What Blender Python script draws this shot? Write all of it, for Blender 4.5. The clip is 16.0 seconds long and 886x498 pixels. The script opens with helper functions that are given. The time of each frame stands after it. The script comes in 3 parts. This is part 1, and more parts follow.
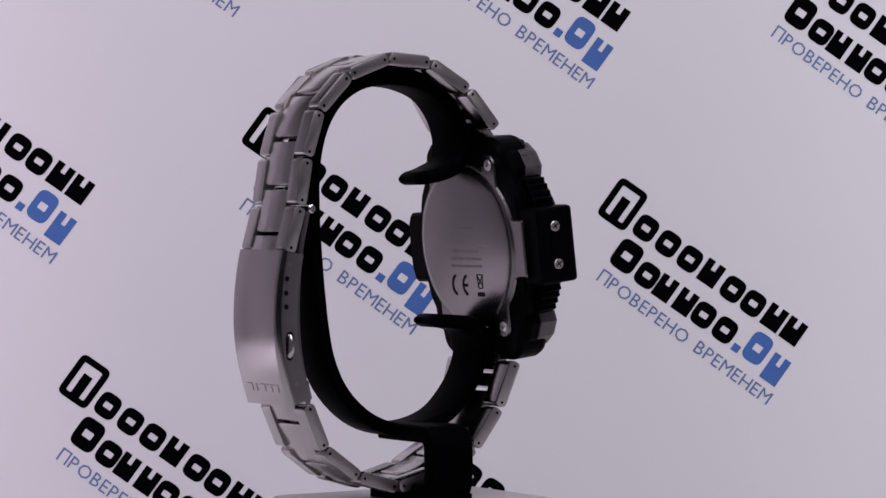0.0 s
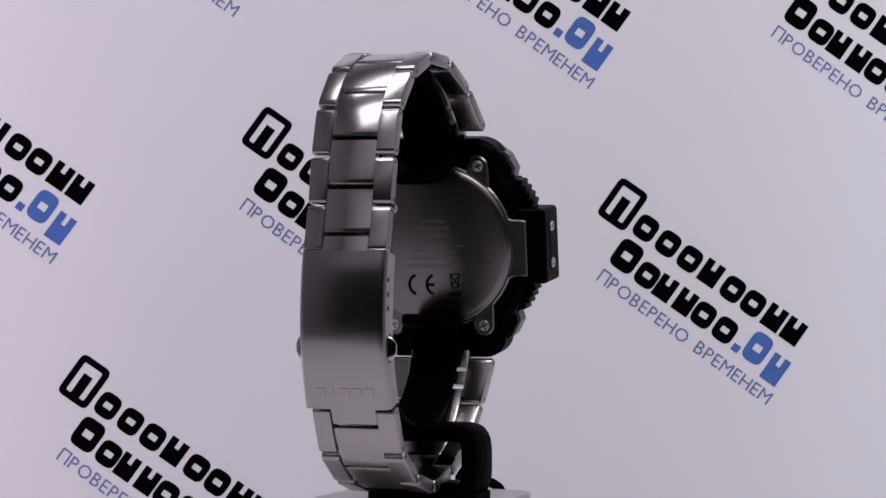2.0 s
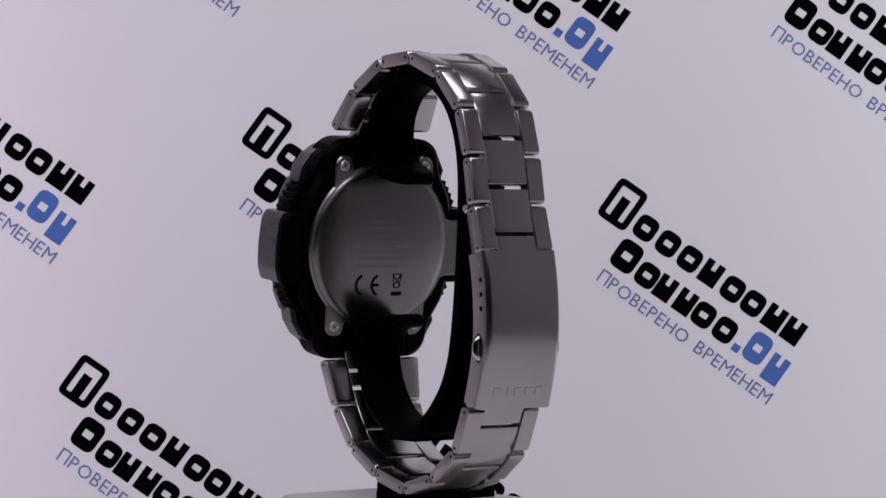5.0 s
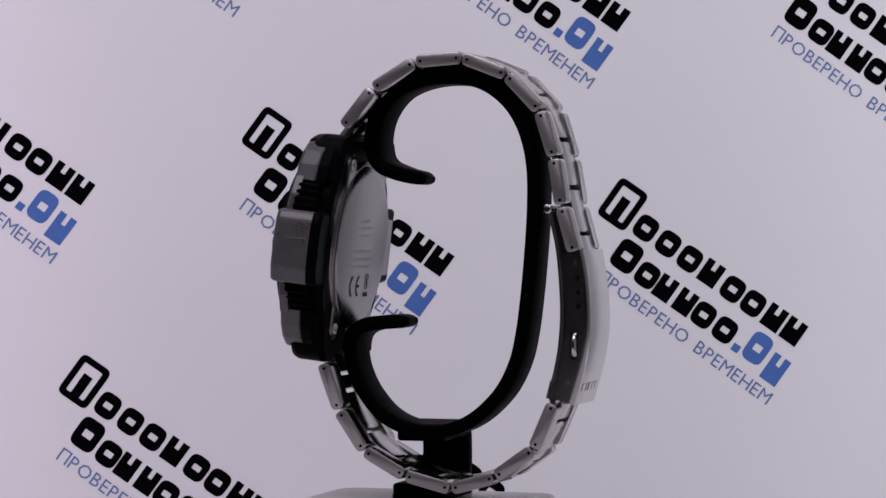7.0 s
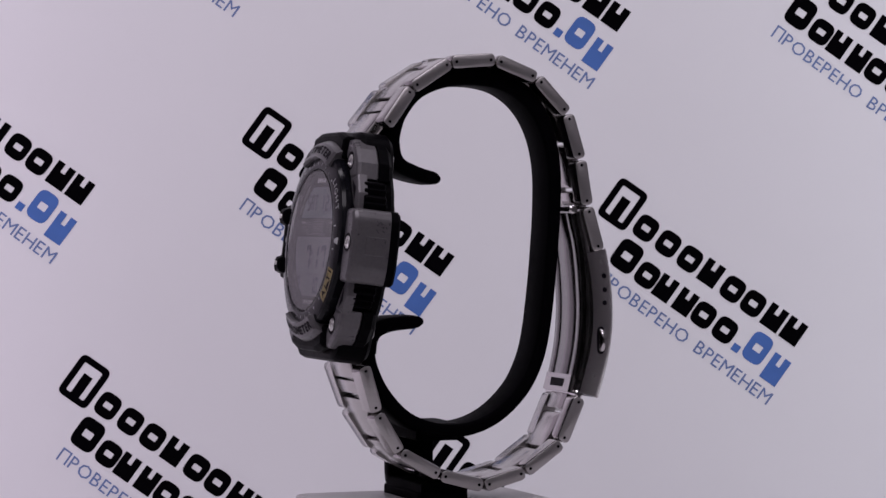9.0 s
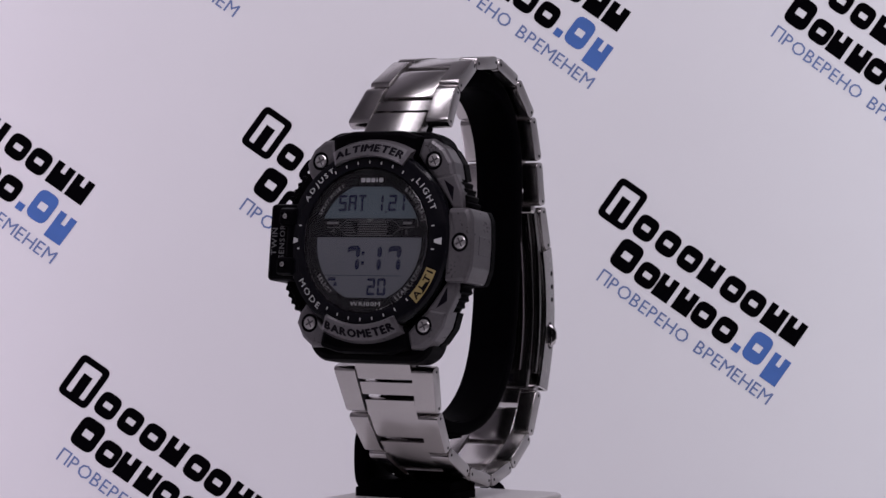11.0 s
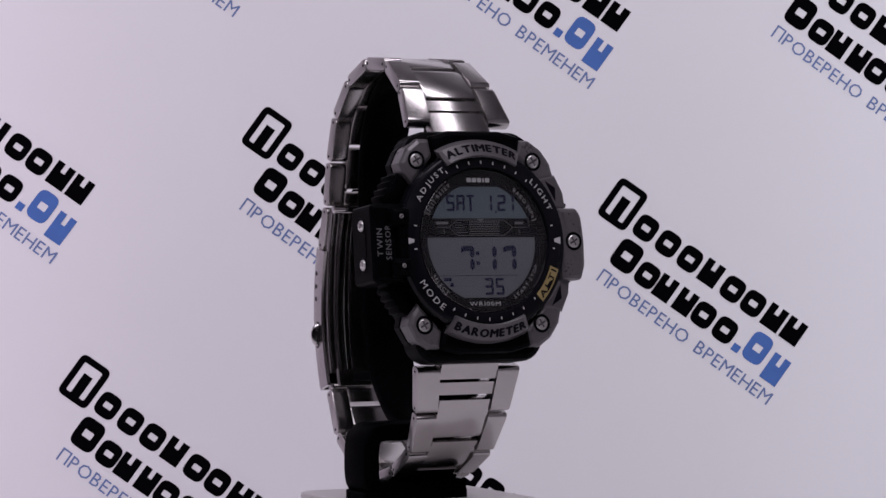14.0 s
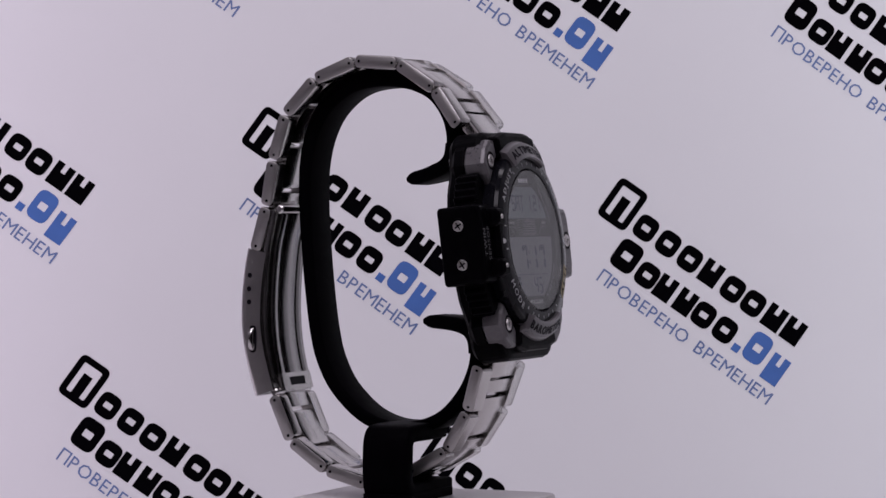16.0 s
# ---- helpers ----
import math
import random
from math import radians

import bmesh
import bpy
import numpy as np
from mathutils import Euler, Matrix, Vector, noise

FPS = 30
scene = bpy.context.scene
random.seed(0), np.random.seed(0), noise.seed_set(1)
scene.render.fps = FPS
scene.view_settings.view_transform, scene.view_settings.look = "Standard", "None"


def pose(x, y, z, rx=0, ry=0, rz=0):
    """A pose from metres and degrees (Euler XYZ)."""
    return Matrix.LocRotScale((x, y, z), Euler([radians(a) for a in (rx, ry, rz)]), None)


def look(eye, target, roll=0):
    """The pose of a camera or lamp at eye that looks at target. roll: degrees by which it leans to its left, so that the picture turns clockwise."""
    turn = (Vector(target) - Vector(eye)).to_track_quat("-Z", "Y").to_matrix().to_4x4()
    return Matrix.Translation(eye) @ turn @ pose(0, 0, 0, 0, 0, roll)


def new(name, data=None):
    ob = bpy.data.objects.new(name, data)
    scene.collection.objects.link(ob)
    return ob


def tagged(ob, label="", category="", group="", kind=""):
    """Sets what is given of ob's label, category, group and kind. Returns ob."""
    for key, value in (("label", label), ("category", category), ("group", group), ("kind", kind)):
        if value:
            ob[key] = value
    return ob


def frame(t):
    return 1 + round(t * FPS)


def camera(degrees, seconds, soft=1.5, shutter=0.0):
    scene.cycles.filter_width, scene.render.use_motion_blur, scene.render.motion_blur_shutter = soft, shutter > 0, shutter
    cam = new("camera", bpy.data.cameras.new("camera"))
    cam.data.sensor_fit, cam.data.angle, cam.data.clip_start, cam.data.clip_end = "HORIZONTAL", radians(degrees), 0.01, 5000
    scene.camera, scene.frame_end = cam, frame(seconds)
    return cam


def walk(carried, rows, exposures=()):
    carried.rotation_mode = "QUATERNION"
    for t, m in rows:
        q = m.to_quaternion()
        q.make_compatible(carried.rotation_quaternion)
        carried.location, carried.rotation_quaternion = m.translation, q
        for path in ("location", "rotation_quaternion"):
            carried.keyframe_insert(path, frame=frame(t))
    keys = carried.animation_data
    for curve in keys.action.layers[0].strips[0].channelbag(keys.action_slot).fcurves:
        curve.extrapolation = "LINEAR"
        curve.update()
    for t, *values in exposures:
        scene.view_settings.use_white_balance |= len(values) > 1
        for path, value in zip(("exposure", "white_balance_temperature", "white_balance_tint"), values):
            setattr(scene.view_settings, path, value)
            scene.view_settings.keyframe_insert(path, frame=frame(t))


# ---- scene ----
MM = 0.001
ANGLES = [(0.0, -236.2), (0.5, -227.8), (1.0, -219.6), (1.5, -210.4), (2.0, -200.1), (2.5, -190.2), (3.0, -181.0),
          (3.5, -172.1), (4.0, -162.9), (4.5, -153.7), (5.0, -144.6), (5.5, -135.5), (6.0, -126.4), (6.5, -117.1),
          (7.0, -107.0), (7.5, -96.8), (8.0, -87.6), (8.5, -79.0), (9.0, -69.7), (9.5, -60.0), (10.0, -50.1),
          (10.5, -40.1), (11.0, -30.1), (11.5, -20.0), (12.0, -9.3), (12.5, 0.8), (13.0, 9.7), (13.5, 18.4),
          (14.0, 27.9), (14.5, 38.1), (15.0, 48.4), (15.5, 58.2), (16.0, 66.9)]

# ---- camera: fixed, a long lens
cam = camera(17.68, 16.0, soft=1.5)
EYE = look((0.0046, -0.59996, 0.00666), (0.0046, 0, 0))
walk(cam, [(0.0, EYE), (16.0, EYE)], exposures=[(0.0, 0.05), (1.5, 0.13), (2.5, 0.06), (3.5, -0.10), (4.0, 0.01), (4.5, 0.02), (6.5, 0.10), (8.0, -0.10), (9.0, 0.01), (11.5, 0.15), (12.5, 0.07), (13.0, 0.07), (14.0, 0.15), (15.0, 0.19), (16.0, 0.08)])

# ---- light
world = bpy.data.worlds.new("studio")
scene.world = world
world.use_nodes = True
world.node_tree.nodes["Background"].inputs[0].default_value = (0.5, 0.5, 0.55, 1)
world.node_tree.nodes["Background"].inputs[1].default_value = 0.05


def area(name, eye, target, sx, sy, power, colour):
    data = bpy.data.lights.new(name, "AREA")
    data.shape, data.size, data.size_y, data.energy, data.color = "RECTANGLE", sx, sy, power, colour
    ob = new(name, data)
    ob.matrix_world = look(eye, target)
    return ob


area("lamp_left", (-0.30, 0.07, 0.06), (-0.28, 0.2, 0.02), 0.12, 0.34, 0.40, (0.96, 0.808, 1.0))
area("lamp_right", (0.30, 0.07, 0.06), (0.28, 0.2, 0.02), 0.12, 0.34, 0.335, (0.912, 0.918, 1.0))
area("lamp_rear", (0.0, 0.0, 0.30), (0.0, 0.2, 0.0), 0.30, 0.06, 0.30, (0.962, 0.888, 1.0))
area("lamp_top", (0.0, -0.26, 0.36), (0.0, -0.10, 0.0), 0.50, 0.14, 0.92, (0.965, 0.885, 1.0))



# ---- materials
def material(name, colour, rough, metal=0.0, noise_scale=0.0, vary=0.0, bump=0.0, stretch=(1, 1, 1), coat=0.0, rvary=0.0, spec=0.5, ior=1.45):
    m = bpy.data.materials.new(name)
    m.use_nodes = True
    n, l = m.node_tree.nodes, m.node_tree.links
    b = n["Principled BSDF"]
    b.inputs["Base Color"].default_value = (*colour, 1)
    b.inputs["Roughness"].default_value = rough
    b.inputs["Metallic"].default_value = metal
    b.inputs["Coat Weight"].default_value = coat
    b.inputs["Specular IOR Level"].default_value = spec
    b.inputs["IOR"].default_value = ior
    b.inputs["Coat Roughness"].default_value = 0.08
    if noise_scale:
        co = n.new("ShaderNodeTexCoord")
        mp = n.new("ShaderNodeMapping")
        mp.inputs["Scale"].default_value = stretch
        tx = n.new("ShaderNodeTexNoise")
        tx.inputs["Scale"].default_value = noise_scale
        tx.inputs["Detail"].default_value = 5
        l.new(co.outputs["Object"], mp.inputs[0])
        l.new(mp.outputs[0], tx.inputs["Vector"])
        big = n.new("ShaderNodeTexNoise")
        big.inputs["Scale"].default_value = noise_scale * 0.12
        l.new(co.outputs["Object"], big.inputs["Vector"])
        both = n.new("ShaderNodeMath")
        both.operation = "ADD"
        l.new(tx.outputs[0], both.inputs[0])
        l.new(big.outputs[0], both.inputs[1])
        if vary:
            ramp = n.new("ShaderNodeMapRange")
            ramp.inputs[1].default_value, ramp.inputs[2].default_value = 0.6, 1.4
            ramp.inputs[3].default_value, ramp.inputs[4].default_value = 1 - vary, 1 + vary
            l.new(both.outputs[0], ramp.inputs[0])
            mul = n.new("ShaderNodeMix")
            mul.data_type, mul.blend_type = "RGBA", "MULTIPLY"
            mul.inputs[0].default_value = 1
            mul.inputs[6].default_value = (*colour, 1)
            l.new(ramp.outputs[0], mul.inputs[7])
            l.new(mul.outputs[2], b.inputs["Base Color"])
        if rvary:
            rr = n.new("ShaderNodeMapRange")
            rr.inputs[1].default_value, rr.inputs[2].default_value = 0.6, 1.4
            rr.inputs[3].default_value, rr.inputs[4].default_value = max(0.02, rough - rvary), rough + rvary
            l.new(both.outputs[0], rr.inputs[0])
            l.new(rr.outputs[0], b.inputs["Roughness"])
        if bump:
            bp = n.new("ShaderNodeBump")
            bp.inputs["Strength"].default_value = bump
            bp.inputs["Distance"].default_value = 0.0001
            l.new(tx.outputs[0], bp.inputs["Height"])
            l.new(bp.outputs[0], b.inputs["Normal"])
    return m


STEEL = material("brushed_steel", (0.50, 0.48, 0.475), 0.20, 1.0, 1400, 0.04, 0.0, (0.06, 1, 4.0), rvary=0.03)
# blade steel, base colour darkened for the shade inside the clasp
STEEL_SHADED = material("shaded_steel_lengthwise", (0.27, 0.26, 0.26), 0.22, 1.0, 900, 0.08, 0.0, (3.5, 1, 0.12), rvary=0.05)
SCREW = material("screw_steel", (0.72, 0.70, 0.70), 0.36, 1.0, 800, 0.12, 0.05, rvary=0.06)
STEEL_SIDE = material("satin_steel", (0.46, 0.44, 0.44), 0.40, 1.0, 1100, 0.06, 0.0, (1, 0.1, 3.0), rvary=0.04)
POLISH = material("polished_steel", (0.6, 0.58, 0.58), 0.14, 1.0, 300, 0.06, 0.03, rvary=0.05)
BACK = material("back_steel", (0.25, 0.24, 0.24), 0.26, 1.0, 300, 0.04, 0.0, (0.2, 3, 0.2), rvary=0.015)
RESIN = material("black_resin", (0.0016, 0.0014, 0.0022), 0.42, 0, 900, 0.2, 0.15, rvary=0.08, ior=1.10)
RESIN_GLOSS = material("glossy_black_resin", (0.005, 0.005, 0.007), 0.13, 0, 600, 0.15, 0.03, rvary=0.04, ior=1.26)
PAINT = material("grey_metallic_paint", (0.125, 0.118, 0.126), 0.32, 0.35, 1500, 0.14, 0.06, rvary=0.08)
STAND = material("matt_black_plastic", (0.0016, 0.0014, 0.0022), 0.5, 0, 700, 0.2, 0.10, rvary=0.08, ior=1.05)
DIAL = material("dial_black", (0.0016, 0.0014, 0.0022), 0.5, 0, 500, 0.1, ior=1.1)
LCD = material("lcd_grey", (0.105, 0.112, 0.128), 0.42, 0, 250, 0.03, ior=1.2)
LCD_TOP = material("lcd_blue_grey", (0.085, 0.112, 0.132), 0.42, 0, 250, 0.03, ior=1.2)
SEGMENT = material("lcd_segment", (0.010, 0.012, 0.035), 0.6, 0, 400, 0.1, ior=1.1)
INK_WHITE = material("white_ink", (0.48, 0.48, 0.49), 0.5, 0, 800, 0.1)
INK_GREY = material("grey_ink", (0.30, 0.30, 0.31), 0.5, 0, 800, 0.1)
INK_DIM = material("dim_dial_ink", (0.11, 0.11, 0.115), 0.5, 0, 800, 0.1)
# black print, and the painted shade of the clasp's holes and slots
BLACK_INK_AND_SHADE = material("black_ink_and_hole_shade", (0.005, 0.004, 0.007), 0.5, 0, 800, 0.1, ior=1.15)
GOLD = material("gold_label", (0.36, 0.28, 0.12), 0.4, 0.2, 600, 0.08)
PRINT_BLACK = material("black_print", (0.0016, 0.0014, 0.0022), 0.7, 0, 200, 0.15, ior=1.04)
PRINT_BLUE = material("blue_print", (0.055, 0.14, 0.42), 0.7, 0, 200, 0.10)
PRINT_SLATE = material("slate_blue_print", (0.13, 0.19, 0.38), 0.7, 0, 200, 0.10)
SHEET = material("white_sheet", (0.74, 0.74, 0.76), 0.6, 0, 14, 0.02, 0.05)
FLOOR = material("white_table", (0.74, 0.73, 0.74), 0.6, 0, 20, 0.04)
CLOTH = material("white_tent_cloth", (0.30, 0.29, 0.305), 0.8, 0, 30, 0.03, 0.05)
DIM = material("dark_wall", (0.045, 0.043, 0.046), 0.8, 0, 10, 0.08)
PLATE = material("white_acrylic", (0.58, 0.56, 0.56), 0.35, 0, 120, 0.04)
GLASS = bpy.data.materials.new("mineral_glass")
GLASS.use_nodes = True
g = GLASS.node_tree.nodes["Principled BSDF"]
g.inputs["Transmission Weight"].default_value, g.inputs["Roughness"].default_value, g.inputs["IOR"].default_value = 1.0, 0.01, 1.47


# ---- mesh helpers (millimetres in, metres out)
def part(name, bm, mat, parent, label="", m=None):
    bmesh.ops.recalc_face_normals(bm, faces=bm.faces)
    bmesh.ops.scale(bm, vec=(MM, MM, MM), verts=bm.verts)
    data = bpy.data.meshes.new(name)
    bm.to_mesh(data)
    bm.free()
    data.materials.append(mat)
    ob = new(name, data)
    ob.parent = parent
    if m is not None:
        ob.matrix_basis = m
    if label:
        ob["label"] = label
    return ob


def smooth(ob, limit=35):
    for p in ob.data.polygons:
        p.use_smooth = True
    ob.data.set_sharp_from_angle(angle=radians(limit))
    return ob


def inset(poly, d):
    out, n = [], len(poly)
    for i in range(n):
        a, b, c = Vector(poly[i - 1]), Vector(poly[i]), Vector(poly[(i + 1) % n])
        e, f = (b - a).normalized(), (c - b).normalized()
        n1, n2 = Vector((-e.y, e.x)), Vector((-f.y, f.x))
        k = n1 + n2
        k = k / max(0.35, k.dot(n1)) if k.length > 1e-6 else n1
        out.append((b.x + k.x * d, b.y + k.y * d))
    return out


def ccw(poly):
    s = sum(poly[i - 1][0] * poly[i][1] - poly[i][0] * poly[i - 1][1] for i in range(len(poly)))
    return list(poly) if s > 0 else list(poly)[::-1]


def rounded(poly, r, steps=3):
    """The polygon with its corners cut to arcs of about r."""
    out, n = [], len(poly)
    for i in range(n):
        a, b, c = Vector(poly[i - 1]), Vector(poly[i]), Vector(poly[(i + 1) % n])
        k = min(r, (a - b).length * 0.45, (c - b).length * 0.45)
        p, q = b + (a - b).normalized() * k, b + (c - b).normalized() * k
        for s in range(steps + 1):
            t = s / steps
            v = p * (1 - t) ** 2 + b * 2 * t * (1 - t) + q * t * t
            out.append((v.x, v.y))
    return out


def box_poly(x0, y0, x1, y1):
    return [(x0, y0), (x1, y0), (x1, y1), (x0, y1)]


def circle(cx, cy, r, n=24):
    return [(cx + r * math.cos(2 * math.pi * i / n), cy + r * math.sin(2 * math.pi * i / n)) for i in range(n)]


def skin(bm, loops, cap=True, closed=True):
    rings = [[bm.verts.new(p) for p in lp] for lp in loops]
    n = len(rings[0])
    for a, b in zip(rings, rings[1:]):
        for i in range(n if closed else n - 1):
            j = (i + 1) % n
            bm.faces.new((a[i], a[j], b[j], b[i]))
    if cap:
        bm.faces.new(rings[0])
        bm.faces.new(rings[-1])
    return rings


def prism(bm, poly, w0, w1, ch=0.3, ch0=0.0, at=lambda p: p):
    """A slab over the polygon from w0 to w1, its upper edge chamfered by ch, its lower by ch0."""
    poly = ccw(poly)
    inn = inset(poly, ch) if ch else poly
    low = inset(poly, ch0) if ch0 else poly
    loops = []
    if ch0:
        loops.append([(x, y, w0) for x, y in low])
    loops.append([(x, y, w0 + ch0) for x, y in poly])
    loops.append([(x, y, w1 - ch) for x, y in poly])
    if ch:
        loops.append([(x, y, w1 - ch * 0.3) for x, y in inset(poly, ch * 0.3)])
        loops.append([(x, y, w1) for x, y in inn])
    skin(bm, [[at(p) for p in lp] for lp in loops])
    return bm


def slab(poly, w0, w1, ch=0.3, ch0=0.0, at=lambda p: p):
    return prism(bmesh.new(), poly, w0, w1, ch, ch0, at)


def lathe(profile, n=96):
    bm = bmesh.new()
    rings = [[bm.verts.new((r * math.cos(2 * math.pi * i / n), r * math.sin(2 * math.pi * i / n), w)) for i in range(n)] for r, w in profile]
    for a, b in zip(rings, rings[1:]):
        for i in range(n):
            j = (i + 1) % n
            bm.faces.new((a[i], a[j], b[j], b[i]))
    return bm


def spline(points, steps=5):
    pts = [Vector(p) for p in points]
    out = []
    for i in range(len(pts) - 1):
        p0, p1, p2, p3 = pts[max(i - 1, 0)], pts[i], pts[i + 1], pts[min(i + 2, len(pts) - 1)]
        for s in range(steps):
            t = s / steps
            out.append(0.5 * (2 * p1 + (p2 - p0) * t + (2 * p0 - 5 * p1 + 4 * p2 - p3) * t * t + (3 * p1 - p0 - 3 * p2 + p3) * t ** 3))
    out.append(pts[-1])
    return out


def side(d, z, c):
    """From the side profile (d towards the dial's front, z up) and c across."""
    return (c, -d, z)


def front(x, z, c):
    return (x, -c, z)


def sweep(bm, path, thick, c0, c1, ch=0.4, place=side):
    """A strip along a path in a plane, thick in that plane, from c0 to c1 across it."""
    path = [Vector(p) for p in path]
    n, loops = len(path), []
    for i, p in enumerate(path):
        t = (path[min(i + 1, n - 1)] - path[max(i - 1, 0)]).normalized()
        nor = Vector((-t.y, t.x))
        u = i / (n - 1)
        h = (thick(u) if callable(thick) else thick) / 2
        a, b = (c0(u) if callable(c0) else c0), (c1(u) if callable(c1) else c1)
        k = min(ch, h * 0.95, (b - a) * 0.45)
        sec = [(h - k, a), (-h + k, a), (-h + k * 0.3, a + k * 0.3), (-h, a + k), (-h, b - k), (-h + k * 0.3, b - k * 0.3), (-h + k, b), (h - k, b), (h - k * 0.3, b - k * 0.3), (h, b - k), (h, a + k), (h - k * 0.3, a + k * 0.3)]
        loops.append([place(p.x + nor.x * s, p.y + nor.y * s, c) for s, c in sec])
    skin(bm, loops)
    return bm


GLYPHS = {}


def glyph(ch, bold=0.0):
    if (ch, bold) not in GLYPHS:
        data = bpy.data.curves.new("glyph", "FONT")
        data.body, data.size, data.resolution_u, data.offset = ch, 1.0, 2, bold
        ob = new("glyph", data)
        bpy.context.view_layer.update()
        me = ob.to_mesh()
        v = [tuple(p.co[:2]) for p in me.vertices]
        f = [tuple(p.vertices) for p in me.polygons]
        ob.to_mesh_clear()
        bpy.data.objects.remove(ob)
        bpy.data.curves.remove(data)
        x0 = min(p[0] for p in v) if v else 0
        x1 = max(p[0] for p in v) if v else 0.3
        GLYPHS[ch, bold] = ([(p[0] - x0, p[1]) for p in v], f, x1 - x0)
    return GLYPHS[ch, bold]


def write(bm, text, height, put, stretch=1.0, gap=0.14, bold=0.0, width=0.0):
    """Letters of that cap height, centred; put(x, y) gives the place of a point of the line. bold: overprinted that far to both sides."""
    k = height / 0.69
    total, rows = 0.0, []
    for ch in text:
        if ch == " ":
            total += 0.45
            continue
        v, f, w = glyph(ch)
        rows.append((total, v, f))
        total += w + gap
    total -= gap
    if width:
        stretch = width / (total * k)
    for x0, v, f in rows:
        for n, (dx, dy) in enumerate(((0, 0), (-bold, 0), (bold, 0), (0, -bold * 0.6), (0, bold * 0.6)) if bold else ((0, 0),)):
            vs = []
            for x, y in v:
                p = put(((x + x0) - total / 2) * k * stretch + dx, (y - 0.345) * k + dy)
                vs.append(bm.verts.new((p[0], p[1], p[2] + 0.006 * n)))
            for face in f:
                try:
                    bm.faces.new([vs[i] for i in face])
                except ValueError:
                    pass
    return bm


def arc_put(r, degrees, w, inward=False):
    """Letters on a circle round the dial; their tops point outwards, or inwards."""
    a0 = radians(degrees)

    def put(x, y):
        rr = r - y if inward else r + y
        a = a0 + x / r if inward else a0 - x / r
        return (rr * math.cos(a), rr * math.sin(a), w(rr) if callable(w) else w)
    return put


# ---- the place: a small photo booth
def structure(name, poly, z0, z1, mat, at, label):
    bm = bmesh.new()
    prism(bm, poly, z0, z1, 0, 0, at)
    ob = part(name, bm, mat, None)
    return tagged(ob, label, name.split("_")[0], kind="structure")


structure("floor", box_poly(-600, -1000, 600, 330), -100, -90, DIM, lambda p: p, "dark matt floor under the light tent")
structure("table", box_poly(-420, -260, 420, 230), -90, -85, FLOOR, lambda p: p, "white matt table top under the turntable")
structure("ceiling", box_poly(-600, -1000, 600, 330), 600, 610, DIM, lambda p: p, "dark matt ceiling of the room")
structure("canopy", box_poly(-420, -420, 420, 230), 500, 504, CLOTH, lambda p: p, "white cloth top of the light tent")
structure("tent_west", box_poly(-420, -85, 230, 500), -424, -420, CLOTH, lambda p: (p[2], p[0], p[1]), "white cloth side of the light tent")
structure("tent_east", box_poly(-420, -85, 230, 500), 420, 424, CLOTH, lambda p: (p[2], p[0], p[1]), "white cloth side of the light tent")
structure("tent_north", box_poly(-420, -85, 420, 500), 230, 234, CLOTH, lambda p: (p[0], p[2], p[1]), "white cloth back of the light tent")
# unseen white reflector, added so the upper links mirror something bright
structure("tent_south", box_poly(-420, 165, 420, 500), -424, -420, FLOOR, lambda p: (p[0], p[2], p[1]), "added white reflector panel over the opening of the light tent")
structure("wall_west", box_poly(-1000, -90, 330, 600), -610, -600, DIM, lambda p: (p[2], p[0], p[1]), "plain dark wall of the room")
structure("wall_east", box_poly(-1000, -90, 330, 600), 600, 610, DIM, lambda p: (p[2], p[0], p[1]), "plain dark wall of the room")
structure("wall_south", box_poly(-600, -90, 600, 600), -1010, -1000, DIM, lambda p: (p[0], p[2], p[1]), "plain dark wall opposite the printed backdrop")
structure("wall_north", box_poly(-600, -90, 600, 600), 330, 340, DIM, lambda p: (p[0], p[2], p[1]), "plain dark wall behind the light tent")
backdrop = structure("backdrop", box_poly(-175, -85, 175, 210), 200, 203, SHEET, lambda p: (p[0], p[2], p[1]),
                     "white sheet printed with repeated black and blue marks")

# one printed mark: emblem, bars in place of a shop's name, and its slogan; drawn in units of 1 / 6.3 mm
U = 1 / 6.3
LEAN = radians(-35.1)


KEY = (1.369e-5, -1.636e-5)
CAM_X, CAM_Z = 4.6, -2.2


